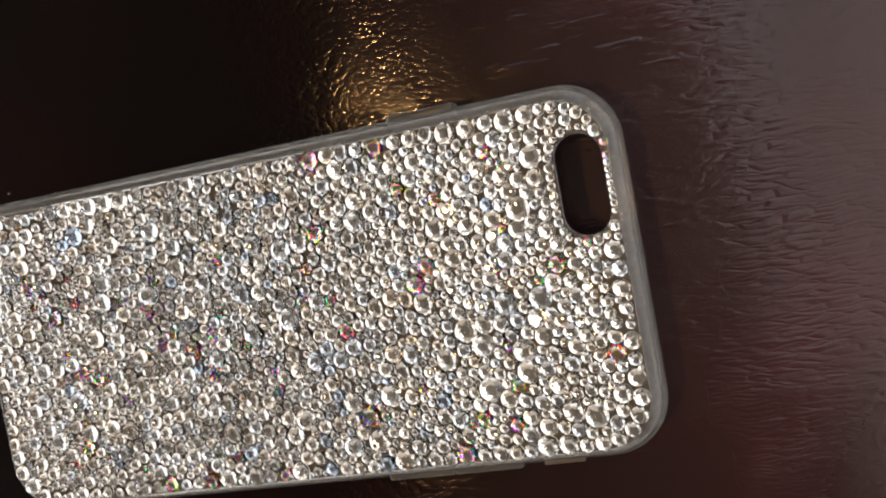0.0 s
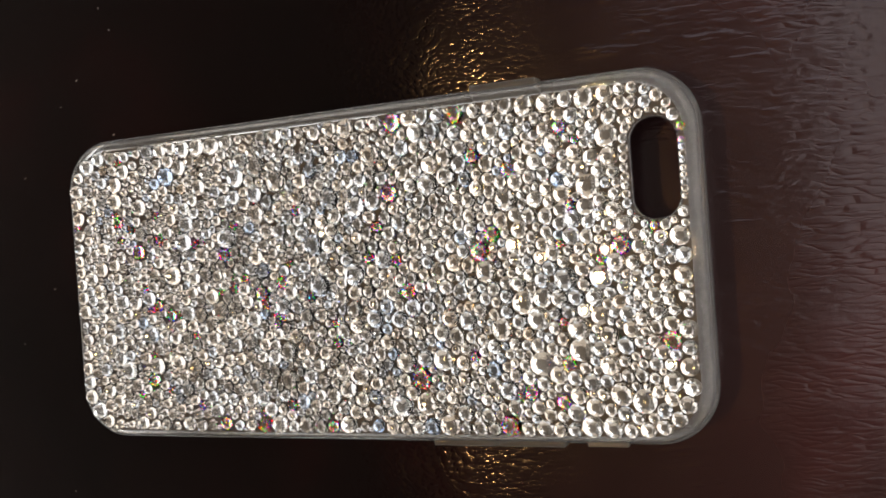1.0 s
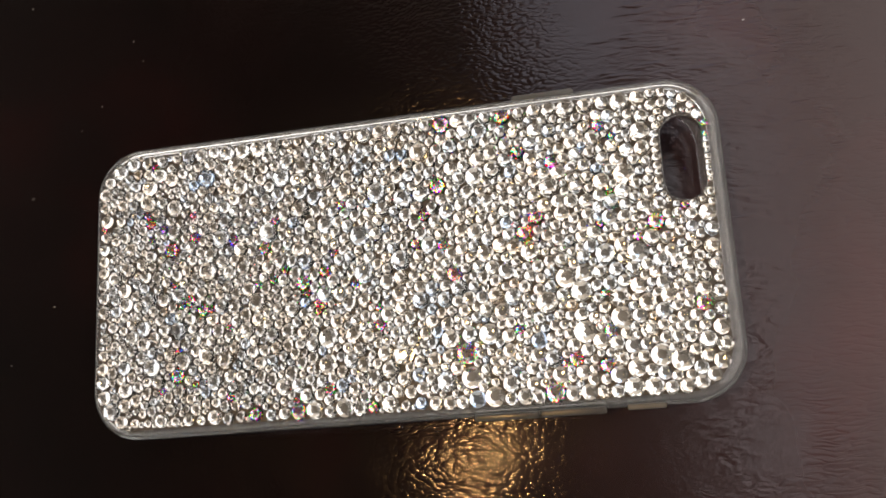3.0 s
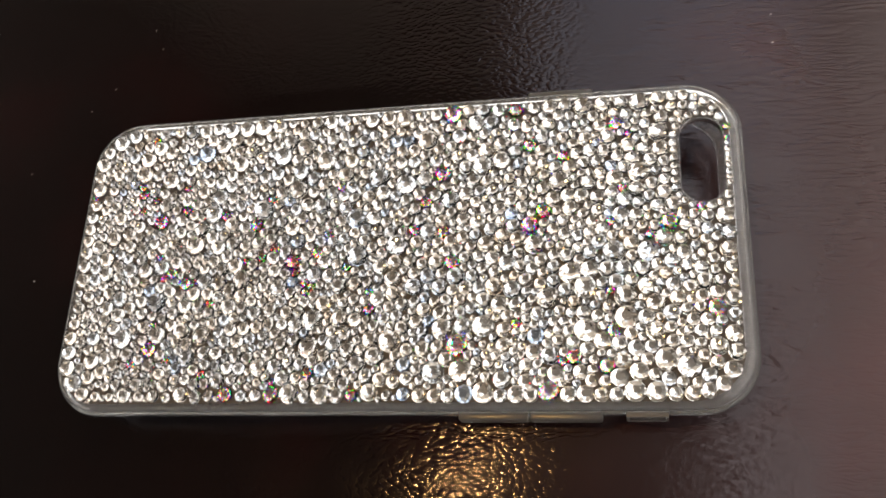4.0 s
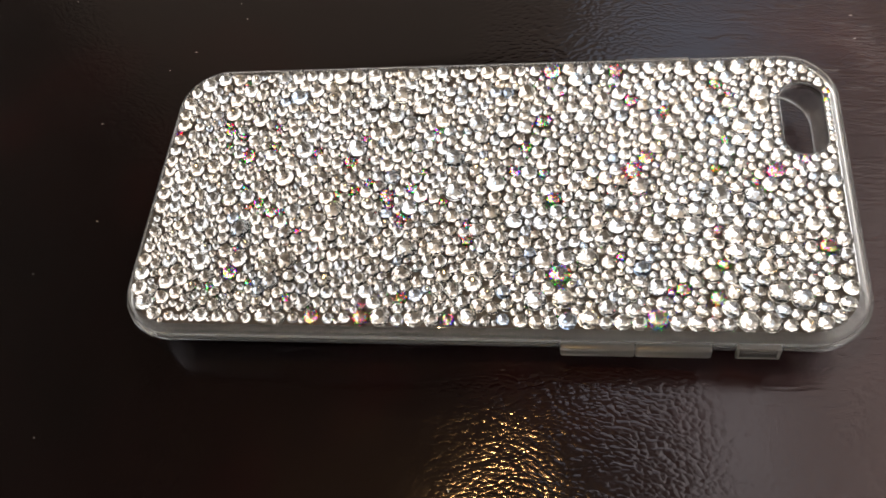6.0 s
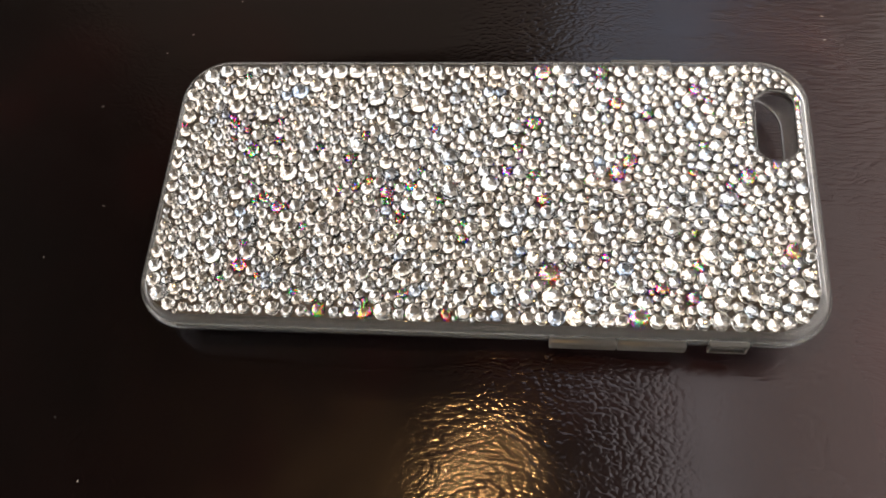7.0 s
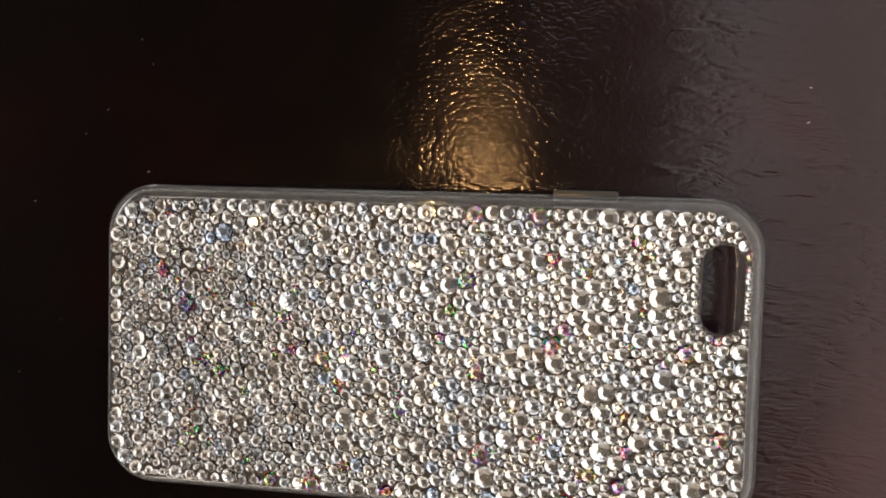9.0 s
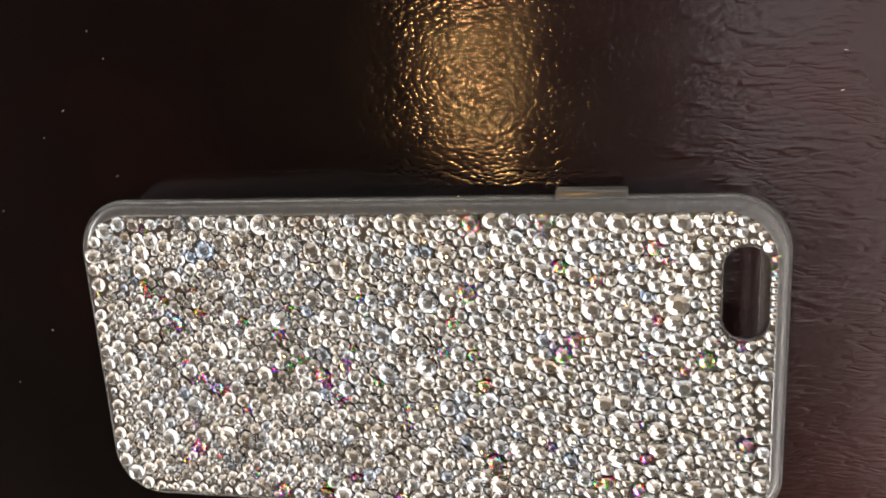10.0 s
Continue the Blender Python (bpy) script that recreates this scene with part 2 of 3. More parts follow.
T = 0.12
def wall_with_opening(name, along, at, thick, lo, hi, o0, o1, z0, z1, mat):
    """A wall along x or y from lo to hi with an opening from o0 to o1 and z0 to z1."""
    pieces = [(lo, o0, FLOOR, CEIL), (o1, hi, FLOOR, CEIL), (o0, o1, FLOOR, z0), (o0, o1, z1, CEIL)]
    boxes = [(a, b, min(at, at + thick), max(at, at + thick), c, d) if along == "x" else (min(at, at + thick), max(at, at + thick), a, b, c, d) for a, b, c, d in pieces]
    return wall(name, boxes, mat, "plain painted wall with a window opening")


wall_with_opening("wall_west", "y", RX0, -T, RY0 - T, RY1 + T, -1.9, 1.7, -0.25, 0.85, wall_paint_darkened)
wall_with_opening("wall_east", "y", RX1, T, RY0 - T, RY1 + T, -1.35, 1.45, 0.05, 2.25, wall_paint)
wall_with_opening("wall_south", "x", RY0, -T, RX0, RX1, -1.55, 1.1, -0.25, 0.85, wall_paint)
wall("wall_north", [(RX0, -1.55, RY1, RY1 + T, FLOOR, CEIL), (1.1, RX1, RY1, RY1 + T, FLOOR, CEIL), (-1.55, 1.1, RY1, RY1 + T, FLOOR, -0.2), (-1.55, 1.1, RY1, RY1 + T, 0.9, 1.6), (-1.55, 1.1, RY1, RY1 + T, 2.5, CEIL), (-1.55, 0.2, RY1, RY1 + T, 1.6, 2.5), (1.0, 1.1, RY1, RY1 + T, 1.6, 2.5)], wall_paint, "plain painted wall with two window openings")
bm = bmesh.new()
tagged(part("floor", box(bm, RX0 - T, RX1 + T, RY0 - T, RY1 + T, FLOOR - 0.1, FLOOR), floor_wood, None), "plain brown floor of the room", "floor", kind="structure")
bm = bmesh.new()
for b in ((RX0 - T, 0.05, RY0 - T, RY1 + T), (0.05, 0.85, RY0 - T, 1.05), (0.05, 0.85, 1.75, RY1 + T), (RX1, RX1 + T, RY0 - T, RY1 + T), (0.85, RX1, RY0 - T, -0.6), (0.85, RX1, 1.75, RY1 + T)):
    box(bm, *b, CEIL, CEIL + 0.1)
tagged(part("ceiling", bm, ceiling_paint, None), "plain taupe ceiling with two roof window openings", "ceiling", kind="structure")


# ---- leather top ----
def leather_z(x, y):
    """A low ridge along y under the case, a flatter slope towards -x, and a shallow sag where the case lies."""
    u = x - 0.016
    ridge = -0.01 * u - 0.09 * (np.sqrt(u * u + 0.0140 ** 2) - 0.0140) + 0.0004 * np.log1p(np.exp(np.clip((-0.03 - x) / 0.008, -40, 40))) - 1.2 * np.clip(x - 0.085, 0, 0.07) ** 2 - 0.168 * np.clip(x - 0.155, 0, 1)
    deep = 0.0012 / (1 + np.exp((x - 0.018) / 0.012))
    edge = np.clip((0.0470 - np.abs(y - 0.001)) / 0.0160, 0, 1)
    ends = 1 / (1 + np.exp((np.abs(x + 0.008) - 0.036) / 0.008))
    return ridge - deep * ends * edge * edge * (3 - 2 * edge) + 0.04 * np.minimum(y + 0.03, 0)


def crease_depth(X, Y):
    """Thin creases, mostly along x, on the side past the camera opening: a few long ones and many short ones."""
    rng = random.Random(23)
    Z = np.zeros_like(X)
    long_ones = [(0.078, 0.145, 0.0205, -0.06), (0.080, 0.150, 0.0250, 0.03), (0.085, 0.150, 0.0670, 0.02), (0.080, 0.150, 0.0720, -0.08), (0.070, 0.120, -0.0560, -0.28), (0.082, 0.150, 0.0400, 0.05)]
    creases = [(x0, x1, y, k, 0.00003, 0.00040) for x0, x1, y, k in long_ones]
    # raised wavy wrinkles
    for _ in range(900):
        x0, ln = 0.045 + 0.11 * rng.random() ** 0.9, rng.uniform(0.004, 0.013)
        creases.append((x0, x0 + ln, rng.choice((rng.uniform(-0.10, 0.12), rng.gauss(0.045, 0.035))), rng.gauss(0.02, 0.07), -rng.uniform(0.00004, 0.00010), rng.uniform(0.00018, 0.00028)))
    for x0, x1, y0, k, deep, wide in creases:
        ph, f = rng.uniform(0, 6), rng.uniform(150, 420)
        i, j = np.searchsorted(X[0], (x0, x1))
        lo, hi = np.searchsorted(Y[:, 0], (y0 - 0.006 - abs(k) * 0.07, y0 + 0.006 + abs(k) * 0.07))
        x, y = X[lo:hi, i:j], Y[lo:hi, i:j]
        u = (x - x0) / (x1 - x0)
        yc = y0 + k * (x - x0) + 0.0009 * np.sin(x * f * 1.4 + ph) + 0.0004 * np.sin(x * f * 3.7 + 2 * ph)
        Z[lo:hi, i:j] -= deep * np.clip(4 * u * (1 - u), 0, 1) * np.exp(-(((y - yc) / wide) ** 2))
    return Z


def make_leather():
    bm = bmesh.new()
    def axis(lo, hi, pitch, h):
        a = [lo + i * pitch for i in range(int(round((hi - lo) / pitch)) + 1)]
        p = 0.006
        while a[-1] < h:
            a.append(min(h, a[-1] + p))
            p *= 1.25
        p = 0.006
        while a[0] > -h:
            a.insert(0, max(-h, a[0] - p))
            p *= 1.25
        return a
    xs, ys = axis(-0.02, 0.17, 0.0013, 0.42), axis(-0.10, 0.125, 0.0002, 0.50)
    GX, GY = np.meshgrid(xs, ys)
    GZ = leather_z(GX, GY) + crease_depth(GX, GY)
    rows = [[bm.verts.new((x, y, float(GZ[j, i]))) for i, x in enumerate(xs)] for j, y in enumerate(ys)]
    for a, b in zip(rows, rows[1:]):
        for i in range(len(xs) - 1):
            bm.faces.new((a[i], a[i + 1], b[i + 1], b[i]))
    # rounded edge and skirt down to the floor
    rim = rows[0] + [r[-1] for r in rows[1:]] + rows[-1][-2::-1] + [r[0] for r in rows[-2:0:-1]]
    base = tagged(new("leather_ottoman"), "dark brown glossy leather ottoman with fine grain and creases", "ottoman")
    skirt = bmesh.new()
    rim = [skirt.verts.new(v.co) for v in rim]
    last = rim
    for out, down in ((0.012, 0.004), (0.022, 0.014), (0.026, 0.03), (0.026, None)):
        ring = []
        for v in rim:
            sx = 1 if v.co.x > 0.41 else -1 if v.co.x < -0.41 else 0
            sy = 1 if v.co.y > 0.49 else -1 if v.co.y < -0.49 else 0
            ring.append(skirt.verts.new((v.co.x + sx * out, v.co.y + sy * out, FLOOR if down is None else v.co.z - down)))
        for i in range(len(rim)):
            j = (i + 1) % len(rim)
            skirt.faces.new((last[i], ring[i], ring[j], last[j]))
        last = ring
    part("seat_top", bm, leather, base, smooth=True)
    part("side_panel", skirt, leather, base, smooth=True)
    return base


make_leather()

# ---- phone case ----
CX, CY, HX, HY, RAD = -0.0014, 0.0009, 0.0739, 0.0352, 0.0115
TOP, FOOT = 0.0098, -0.0002
HOLE = (0.0638, 0.0170, 0.0044, 0.0094)  # centre and half sizes
case = tagged(new("phone_case"), "clear plastic phone case covered in silver crystal rhinestones on leather", "phone case")


def ring_at(inset, z):
    return [(x, y, z) for x, y in rounded_loop(HX - inset, HY - inset, RAD - inset * 0.6, 14, CX, CY)]


# side band: outer skin with a groove, bottom lip, inner skin
bm = bmesh.new()
outer = [(0.0046, FOOT), (0.0038, 0.0008), (0.0030, 0.0019), (0.0021, 0.0033), (0.0012, 0.0047), (0.0004, 0.0059), (0.0009, 0.0062), (0.0009, 0.0065), (0.0002, 0.0067), (0.0003, 0.0073), (0.0006, 0.0080), (0.0011, 0.0083), (0.0010, 0.0087), (0.0013, 0.0092), (0.0021, 0.0097), (0.0036, 0.0098)]
inner = [(0.0036, 0.0086), (0.0024, 0.0084), (0.0014, 0.0078), (0.0014, 0.0064), (0.0022, 0.0046), (0.0031, 0.0031), (0.0039, 0.0018), (0.0046, 0.0008), (0.0051, FOOT)]
loft(bm, [ring_at(*p) for p in outer + inner], closed_rings=True)
side = part("side_band", bm, plastic, case, "glossy clear plastic rim", smooth=True)


def plate_with_hole(name, z0, z1, out2, grow, mat, label):
    bm = bmesh.new()
    hx, hy, hw, hl = HOLE
    in2 = rounded_loop(hw + grow, hl + grow, hw + grow - 0.0002, 10, hx, hy)
    for z in (z0, z1):
        edges = []
        for pts in (out2, in2):
            vs = [bm.verts.new((x, y, z)) for x, y in pts]
            edges += [bm.edges.new((vs[i], vs[(i + 1) % len(vs)])) for i in range(len(vs))]
        bmesh.ops.triangle_fill(bm, edges=edges, use_beauty=True, use_dissolve=False)
    bm.verts.ensure_lookup_table()
    n, k = len(out2), len(in2)
    for base, m in ((0, n), (n, k)):
        for i in range(m):
            j = (i + 1) % m
            bm.faces.new((bm.verts[base + i], bm.verts[base + j], bm.verts[base + j + n + k], bm.verts[base + i + n + k]))
    bmesh.ops.recalc_face_normals(bm, faces=bm.faces)
    return part(name, bm, mat, case, label)


FX0, FX1, FY0, FY1, FR = -0.0729, 0.0695, -0.0322, 0.0331, 0.0100  # the stone field
plate_with_hole("back_plate", 0.0086, TOP, rounded_loop(HX - 0.00362, HY - 0.00362, RAD - 0.0022, 14, CX, CY), 0.0, plastic, "clear plastic back with an oblong camera opening")
inner = 0.0002
plate_with_hole("adhesive_layer", TOP + 0.00001, TOP + 0.00004, rounded_loop((FX1 - FX0) / 2 - inner, (FY1 - FY0) / 2 - inner, FR - inner, 14, (FX0 + FX1) / 2, (FY0 + FY1) / 2), 0.0003, adhesive, "grey adhesive between the stones")

# raised lip round the camera opening
bm = bmesh.new()
hx, hy, hw, hl = HOLE
lip = [(0.0, 0.0083), (0.0, TOP + 0.0001), (0.0001, TOP + 0.0002), (0.0002, TOP + 0.0001), (0.0002, TOP - 0.0002), (0.0002, 0.0083)]
loft(bm, [[(x, y, z) for x, y in rounded_loop(hw - 0.0001 + o, hl - 0.0001 + o, hw - 0.0002 + o, 10, hx, hy)] for o, z in lip], closed_rings=True)
part("camera_opening_rim", bm, plastic, case, "thin rim of the camera opening", smooth=True)


# button covers on the long sides
def cover(name, x0, x1, side_y, z0, z1, out, label):
    bm = bmesh.new()
    y0 = CY + side_y * (HY - 0.0012)
    y1 = CY + side_y * (HY + out)
    box(bm, x0, x1, min(y0, y1), max(y0, y1), z0, z1, bevel=0.0005)
    return part(name, bm, cover_plastic, case, label, smooth=True)


cover("volume_button_cover", 0.0150, 0.02888, -1, 0.0041, 0.0073, 0.0007, "frosted volume button cover")
cover("volume_button_cover", 0.02892, 0.0428, -1, 0.0041, 0.0073, 0.0007, "frosted volume button cover")
cover("power_button_cover", 0.0282, 0.0420, 1, 0.0036, 0.0076, 0.0007, "frosted power button cover")
bm = bmesh.new()
yy = CY - HY
for b in ((0.0472, 0.0550, yy - 0.0003, yy + 0.001, 0.0072, 0.0077), (0.0472, 0.0550, yy - 0.0003, yy + 0.001, 0.0036, 0.0041), (0.0472, 0.0478, yy - 0.0003, yy + 0.001, 0.0041, 0.0072), (0.0544, 0.0550, yy - 0.0003, yy + 0.001, 0.0041, 0.0072), (0.0478, 0.0544, yy - 0.0001, yy + 0.001, 0.0055, 0.0058)):
    box(bm, *b, bevel=0.0002)
part("switch_opening_frame", bm, cover_plastic, case, "pale frame of the mute switch opening")


# ---- rhinestones ----
def stone_shape(sink, table):
    """Unit stone, diameter 1: shallow faceted foil back, low girdle, two tiers of facets and an eight-sided table."""
    v, f, mat = [], [], []
    def ring(n, r, z, turn):
        s = len(v)
        v.extend((r * math.cos(2 * math.pi * (i + turn) / n), r * math.sin(2 * math.pi * (i + turn) / n), z) for i in range(n))
        return s
    c, b, g, h, m, t = ring(8, 0.10, 0.0, 0), ring(16, 0.475, sink, 0), ring(16, 0.5, sink + 0.015, 0), ring(16, 0.495, sink + 0.045, 0), ring(8, 0.395, 0.262, 0.5), ring(8, table, 0.40, 0)
    f.append([c + i for i in range(8)][::-1]); mat.append(1)
    for i in range(8):
        j = (i + 1) % 8
        for face in ((c + j, c + i, b + 2 * i + 1), (c + i, b + 2 * i, b + 2 * i + 1), (c + j, b + 2 * i + 1, b + (2 * i + 2) % 16)):
            f.append(face); mat.append(1)
    for i in range(16):
        j = (i + 1) % 16
        f.append((b + i, b + j, g + j, g + i)); mat.append(1)
        f.append((g + i, g + j, h + j, h + i)); mat.append(0)
    for i in range(8):
        j, p, q, r = (i + 1) % 8, 2 * i, 2 * i + 1, (2 * i + 2) % 16
        for face in ((h + p, h + q, m + i), (h + q, h + r, m + i), (h + r, m + j, m + i), (m + i, t + j, t + i), (m + i, m + j, t + j)):
            f.append(face); mat.append(0)
    f.append([t + i for i in range(8)]); mat.append(0)
    return v, f, mat


def field_depth(x, y):
    """Distance inside the stone field: to its rounded edge and to the camera opening."""
    cx, cy = (FX0 + FX1) / 2, (FY0 + FY1) / 2
    qx = abs(x - cx) - ((FX1 - FX0) / 2 - FR)
    qy = abs(y - cy) - ((FY1 - FY0) / 2 - FR)
    d = FR - math.hypot(max(qx, 0), max(qy, 0)) - min(max(qx, qy), 0)
    h = math.hypot(x - HOLE[0], max(abs(y - HOLE[1]) - (HOLE[3] - HOLE[2]), 0)) - HOLE[2] - 0.0001
    return min(d, h)


FILL = 0.99


def pack_stones():
    rng = random.Random(11)
    P = np.zeros((4000, 3))
    count = 0

    def free(x, y, r, slack=0.00004):
        if count == 0:
            return True
        d = np.hypot(P[:count, 0] - x, P[:count, 1] - y) - P[:count, 2] - r
        return d.min() > -slack

    def put(x, y, r):
        nonlocal count
        P[count] = (x, y, r)
        count += 1

    # a row along the edge of the field
    loop = rounded_loop((FX1 - FX0) / 2, (FY1 - FY0) / 2, FR, 24, (FX0 + FX1) / 2, (FY0 + FY1) / 2)
    dense = []
    for (ax, ay), (bx, by) in zip(loop, loop[1:] + loop[:1]):
        k = max(1, int(math.hypot(bx - ax, by - ay) / 0.0001))
        dense += [(ax + (bx - ax) * i / k, ay + (by - ay) * i / k, bx - ax, by - ay) for i in range(k)]
    r = 0.0013
    for x, y, tx, ty in dense:
        ln = math.hypot(tx, ty)
        if ln < 1e-9:
            continue
        nx, ny = -ty / ln, tx / ln
        px, py = x + nx * r, y + ny * r
        if field_depth(px, py) >= r - 0.0001 and free(px, py, r):
            put(px, py, r)
            near_hole = px > 0.066 and 0.006 < py < 0.026
            corner = px > 0.060 and py > 0.022
            r = 0.00068 if near_hole else 0.00115 if corner else rng.choice((0.00140, 0.00155, 0.00155, 0.00165, 0.00175, 0.00195, 0.00205))
    # small ones round the camera opening
    lx, ly = HOLE[2] + 0.0002, HOLE[3] + 0.0002
    ring = rounded_loop(lx + 0.0009, ly + 0.0009, lx + 0.00085, 40, HOLE[0], HOLE[1])
    walkway = []
    for (ax, ay), (bx, by) in zip(ring, ring[1:] + ring[:1]):
        k = max(1, int(math.hypot(bx - ax, by - ay) / 0.0001))
        walkway += [(ax + (bx - ax) * i / k, ay + (by - ay) * i / k) for i in range(k)]
    for x, y in walkway:
        rr = rng.choice((0.0008, 0.0009, 0.00095))
        if field_depth(x, y) >= rr - 0.0003 and free(x, y, rr):
            put(x, y, rr)
    # the rest: spread at random over the field, then pushed apart until they nestle
    fixed = count
    sizes = (0.00092, 0.00105, 0.00135, 0.00155, 0.00175, 0.00195, 0.00235)
    weights = (26, 18, 24, 16, 9, 7, 3)
    hole_area = 4 * HOLE[2] * HOLE[3]
    room = (FX1 - FX0) * (FY1 - FY0) - hole_area - 0.00006
    used = float((math.pi * P[:count, 2] ** 2).sum())
    while used < FILL * room:
        r = rng.choices(sizes, weights)[0]
        x, y = rng.uniform(FX0, FX1), rng.uniform(FY0, FY1)
        if field_depth(x, y) > r:
            put(x, y, r)
            used += math.pi * r * r
    X, Y, R = (P[:count, k].copy() for k in range(3))
    R0 = R.copy()
    loose = np.arange(count) >= fixed
    for step in range(360):
        R = R0 * min(1.0, 0.55 + step / 300)
        if step % 8 == 0:
            D = np.hypot(X[:, None] - X[None, :], Y[:, None] - Y[None, :])
            I, J = np.where(D < R0[:, None] + R0[None, :] + 0.0012)
            I, J = I[I < J], J[I < J]
        dx, dy = X[J] - X[I], Y[J] - Y[I]
        d = np.hypot(dx, dy) + 1e-9
        over = np.maximum(R[I] + R[J] - d, 0) * 0.5
        wi, wj = loose[I] * np.where(loose[J], 1.0, 2.0), loose[J] * np.where(loose[I], 1.0, 2.0)
        mx, my = np.zeros(count), np.zeros(count)
        np.add.at(mx, I, -wi * over * dx / d)
        np.add.at(my, I, -wi * over * dy / d)
        np.add.at(mx, J, wj * over * dx / d)
        np.add.at(my, J, wj * over * dy / d)
        X += 0.7 * mx * loose
        Y += 0.7 * my * loose
        # keep inside the edge and outside the opening
        X = np.where(loose, np.clip(X, FX0 + R, FX1 - R), X)
        Y = np.where(loose, np.clip(Y, FY0 + R, FY1 - R), Y)
        ay = Y - np.clip(Y, HOLE[1] - (HOLE[3] - HOLE[2]), HOLE[1] + (HOLE[3] - HOLE[2]))
        ax = X - HOLE[0]
        h = np.hypot(ax, ay) + 1e-9
        push = np.maximum(HOLE[2] + 0.0003 + R - h, 0) * loose
        X += push * ax / h
        Y += push * ay / h
    # what still overlaps gives way a little, then tiny ones fill the gaps
    R = R0
    for _ in range(3):
        d = np.hypot(X[J] - X[I], Y[J] - Y[I])
        over = np.maximum(0.97 * (R[I] + R[J]) - d, 0)
        cut = np.zeros(count)
        np.maximum.at(cut, I, over * 0.5)
        np.maximum.at(cut, J, over * 0.5)
        R = R - cut
    keep = (R > 0.00055) & np.array([field_depth(x, y) > r - 0.0003 for x, y, r in zip(X, Y, R)])
    S = np.stack([X, Y, R], 1)[keep]
    for r in (0.0013, 0.00105, 0.00088, 0.00076, 0.00064):
        gx, gy = np.meshgrid(np.arange(FX0, FX1, 0.00025), np.arange(FY0, FY1, 0.00025))
        gx, gy = gx.ravel(), gy.ravel()
        gap = np.full(len(gx), 1.0)
        for k in range(0, len(S)):
            near = np.abs(gx - S[k, 0]) < 0.0045
            gap[near] = np.minimum(gap[near], np.hypot(gx[near] - S[k, 0], gy[near] - S[k, 1]) - S[k, 2])
        extra = []
        for k in np.argsort(-gap):
            if gap[k] < 0.94 * r:
                break
            x, y = gx[k], gy[k]
            if field_depth(x, y) > r - 0.0001 and all(math.hypot(x - a, y - b) > 0.97 * (r + c) for a, b, c in extra):
                extra.append((x, y, r))
        if extra:
            S = np.concatenate([S, np.array(extra)])
    return S


stones = pack_stones()
cuts = []
for sink, table in ((0.020, 0.250), (0.040, 0.225), (0.060, 0.205), (0.075, 0.240)):
    V, F, M = stone_shape(sink, table)
    stone_mesh = bpy.data.meshes.new("rhinestone")
    stone_mesh.from_pydata(V, [], F)
    for m in (crystal, foil):
        stone_mesh.materials.append(m)
    stone_mesh.polygons.foreach_set("material_index", M)
    cuts.append((V, F, M, stone_mesh))

rng = random.Random(5)
order = sorted(range(len(stones)), key=lambda i: abs(stones[i][0] - 0.046))
singles = set(order[:300])
jv, jf, jm = [], [], []
GLUE = TOP + 0.00005
for i, (x, y, r) in enumerate(stones):
    turn = rng.uniform(0, 2 * math.pi)
    tx, ty = rng.gauss(0, 0.06), rng.gauss(0, 0.06)
    V, F, M, stone_mesh = rng.choice(cuts)
    lift = r * (abs(tx) + abs(ty)) * 0.6
    m = Matrix.Translation((x, y, GLUE + lift)) @ Euler((tx, ty, turn)).to_matrix().to_4x4() @ Matrix.Diagonal((2.12 * r, 2.12 * r, 2.05 * r, 1))
    if i in singles:
        ob = new("rhinestone", stone_mesh)
        ob.parent = case
        ob.matrix_basis = m
    else:
        s = len(jv)
        jv.extend(tuple(m @ Vector(p)) for p in V)
        jf.extend([tuple(s + q for q in face) for face in F])
        jm.extend(M)
me = bpy.data.meshes.new("rhinestone_field")
me.from_pydata(jv, [], jf)
for m in (crystal, foil):
    me.materials.append(m)
me.polygons.foreach_set("material_index", jm)
field = new("rhinestone_field", me)
field.parent = case
tagged(field, "densely packed silver crystal rhinestones of mixed sizes", kind="stuff")

# ---- pendant lamp above ----
lamp = tagged(new("pendant_lamp"), "small black metal pendant lamp with a warm glowing glass", "lamp")


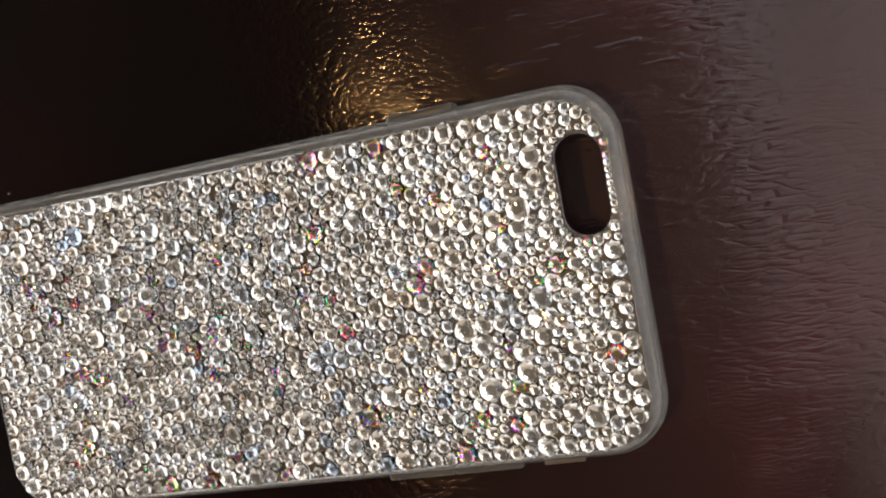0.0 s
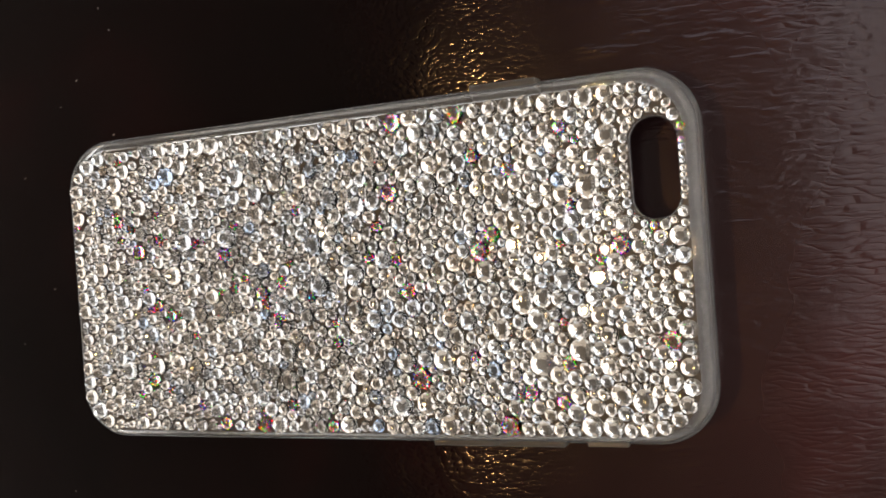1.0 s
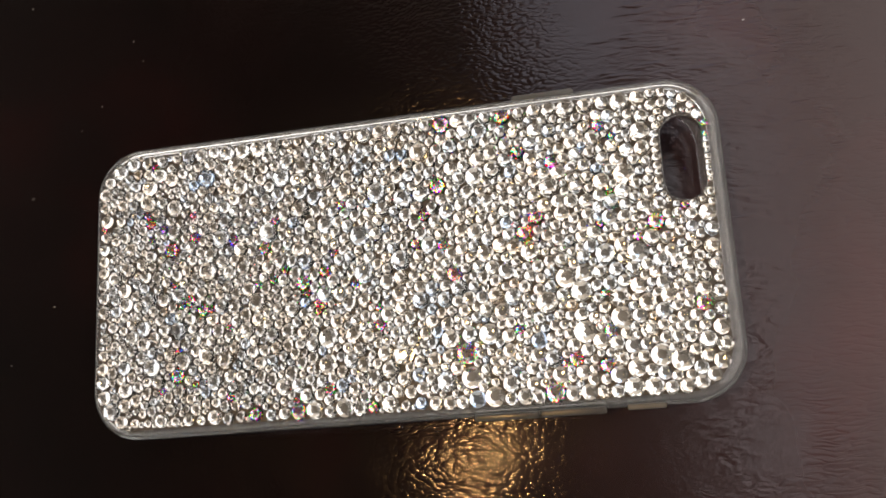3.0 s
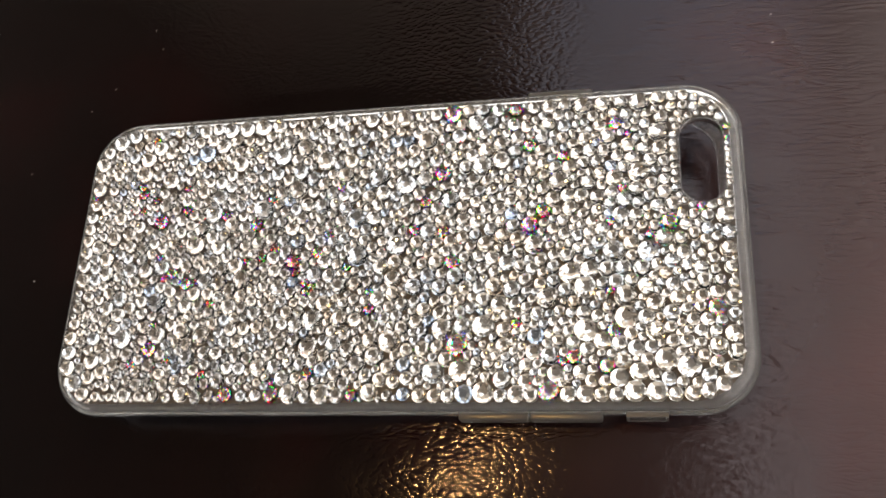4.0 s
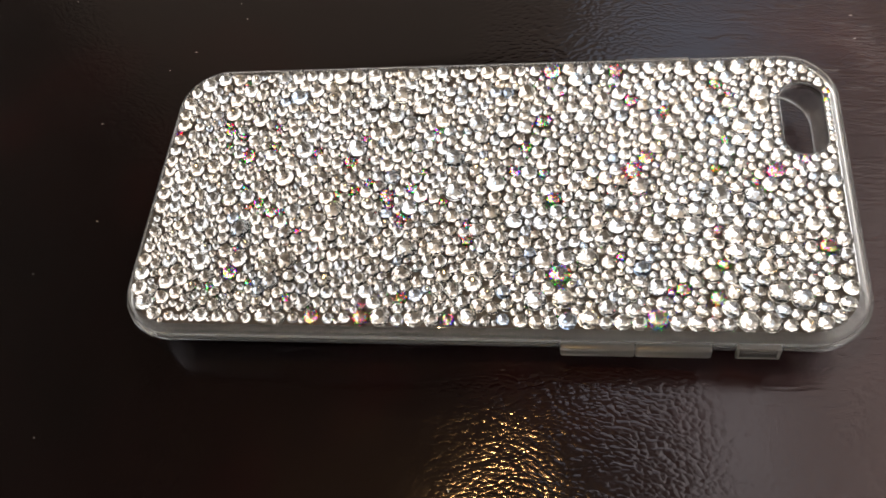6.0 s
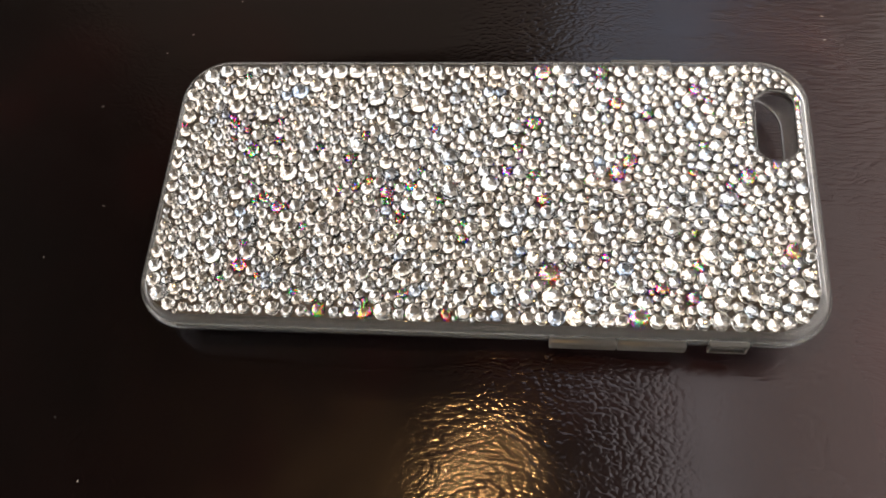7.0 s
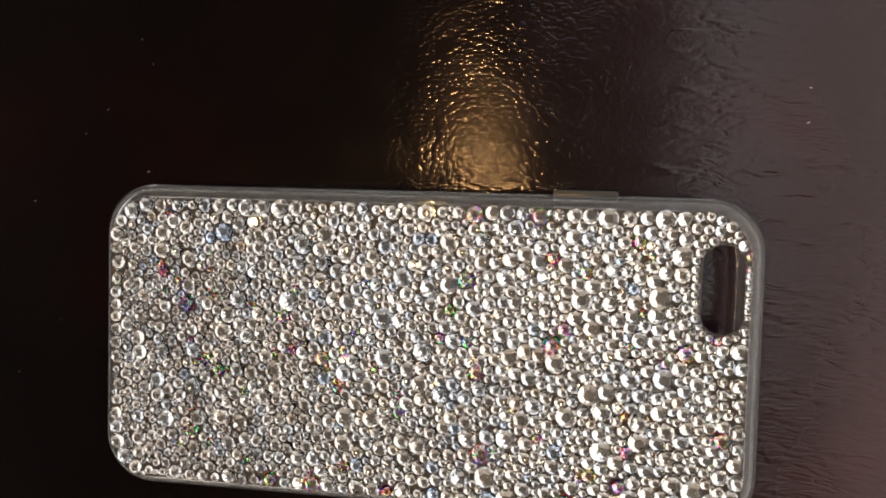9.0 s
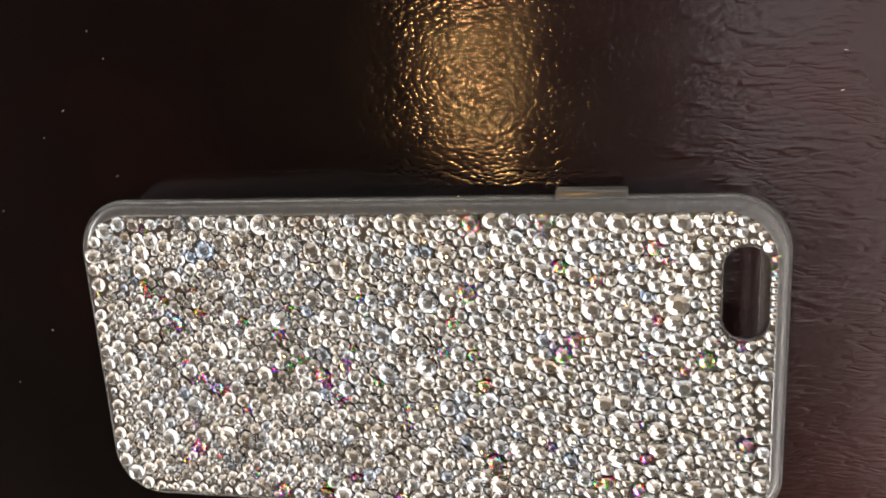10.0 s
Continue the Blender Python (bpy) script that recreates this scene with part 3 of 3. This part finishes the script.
def turned(name, profile, mat, label):
    """A lathed part round the lamp's axis from (radius, height) pairs."""
    bm = bmesh.new()
    loft(bm, [[(LX + r * math.cos(2 * math.pi * i / 32), LY + r * math.sin(2 * math.pi * i / 32), z) for i in range(32)] for r, z in profile], closed_rings=True)
    bmesh.ops.recalc_face_normals(bm, faces=bm.faces)
    return part(name, bm, mat, lamp, label, smooth=True)


turned("shade", [(0.032, LZ - 0.012), (0.031, LZ + 0.03), (0.026, LZ + 0.07), (0.018, LZ + 0.10), (0.006, LZ + 0.105), (0.006, LZ + 0.102), (0.016, LZ + 0.097), (0.024, LZ + 0.067), (0.0285, LZ + 0.029), (0.0295, LZ - 0.012)], metal_black, "black metal shade")
turned("diffuser", [(0.0275, LZ), (0.0275, LZ + 0.006), (0.002, LZ + 0.010), (0.002, LZ)], lamp_glow, "warm glowing glass")
turned("cord", [(0.002, LZ + 0.10), (0.002, CEIL - 0.012), (0.001, CEIL - 0.012), (0.001, LZ + 0.10)], metal_black, "thin black cord")
turned("ceiling_rose", [(0.002, CEIL - 0.018), (0.030, CEIL - 0.016), (0.038, CEIL - 0.001), (0.002, CEIL - 0.001)], metal_black, "black ceiling rose")

# ---- lint on the leather ----
rng = random.Random(9)
bm = bmesh.new()
spots = [(-0.073, 0.071), (-0.070, 0.065), (-0.071, 0.039), (-0.082, 0.054), (0.020, 0.079), (-0.088, 0.048)]
spots += [(rng.uniform(-0.13, -0.08), rng.uniform(-0.08, 0.1)) for _ in range(10)] + [(rng.uniform(-0.06, 0.1), rng.choice((-1, 1)) * rng.uniform(0.05, 0.1)) for _ in range(6)]
for x, y in spots:
    ln, a = rng.uniform(0.0002, 0.0005), rng.uniform(0, 3.14)
    bmesh.ops.create_icosphere(bm, subdivisions=1, radius=1.0, matrix=pose(x, y, leather_z(x, y) + 0.00006, 0, 0, math.degrees(a)) @ Matrix.Diagonal((ln, 0.00009, 0.00009, 1)))
lint = material("lint", (0.6, 0.57, 0.53), 0.9)
tagged(part("lint", bm, lint, None), "tiny pale specks of lint on the leather", "lint", kind="stuff")
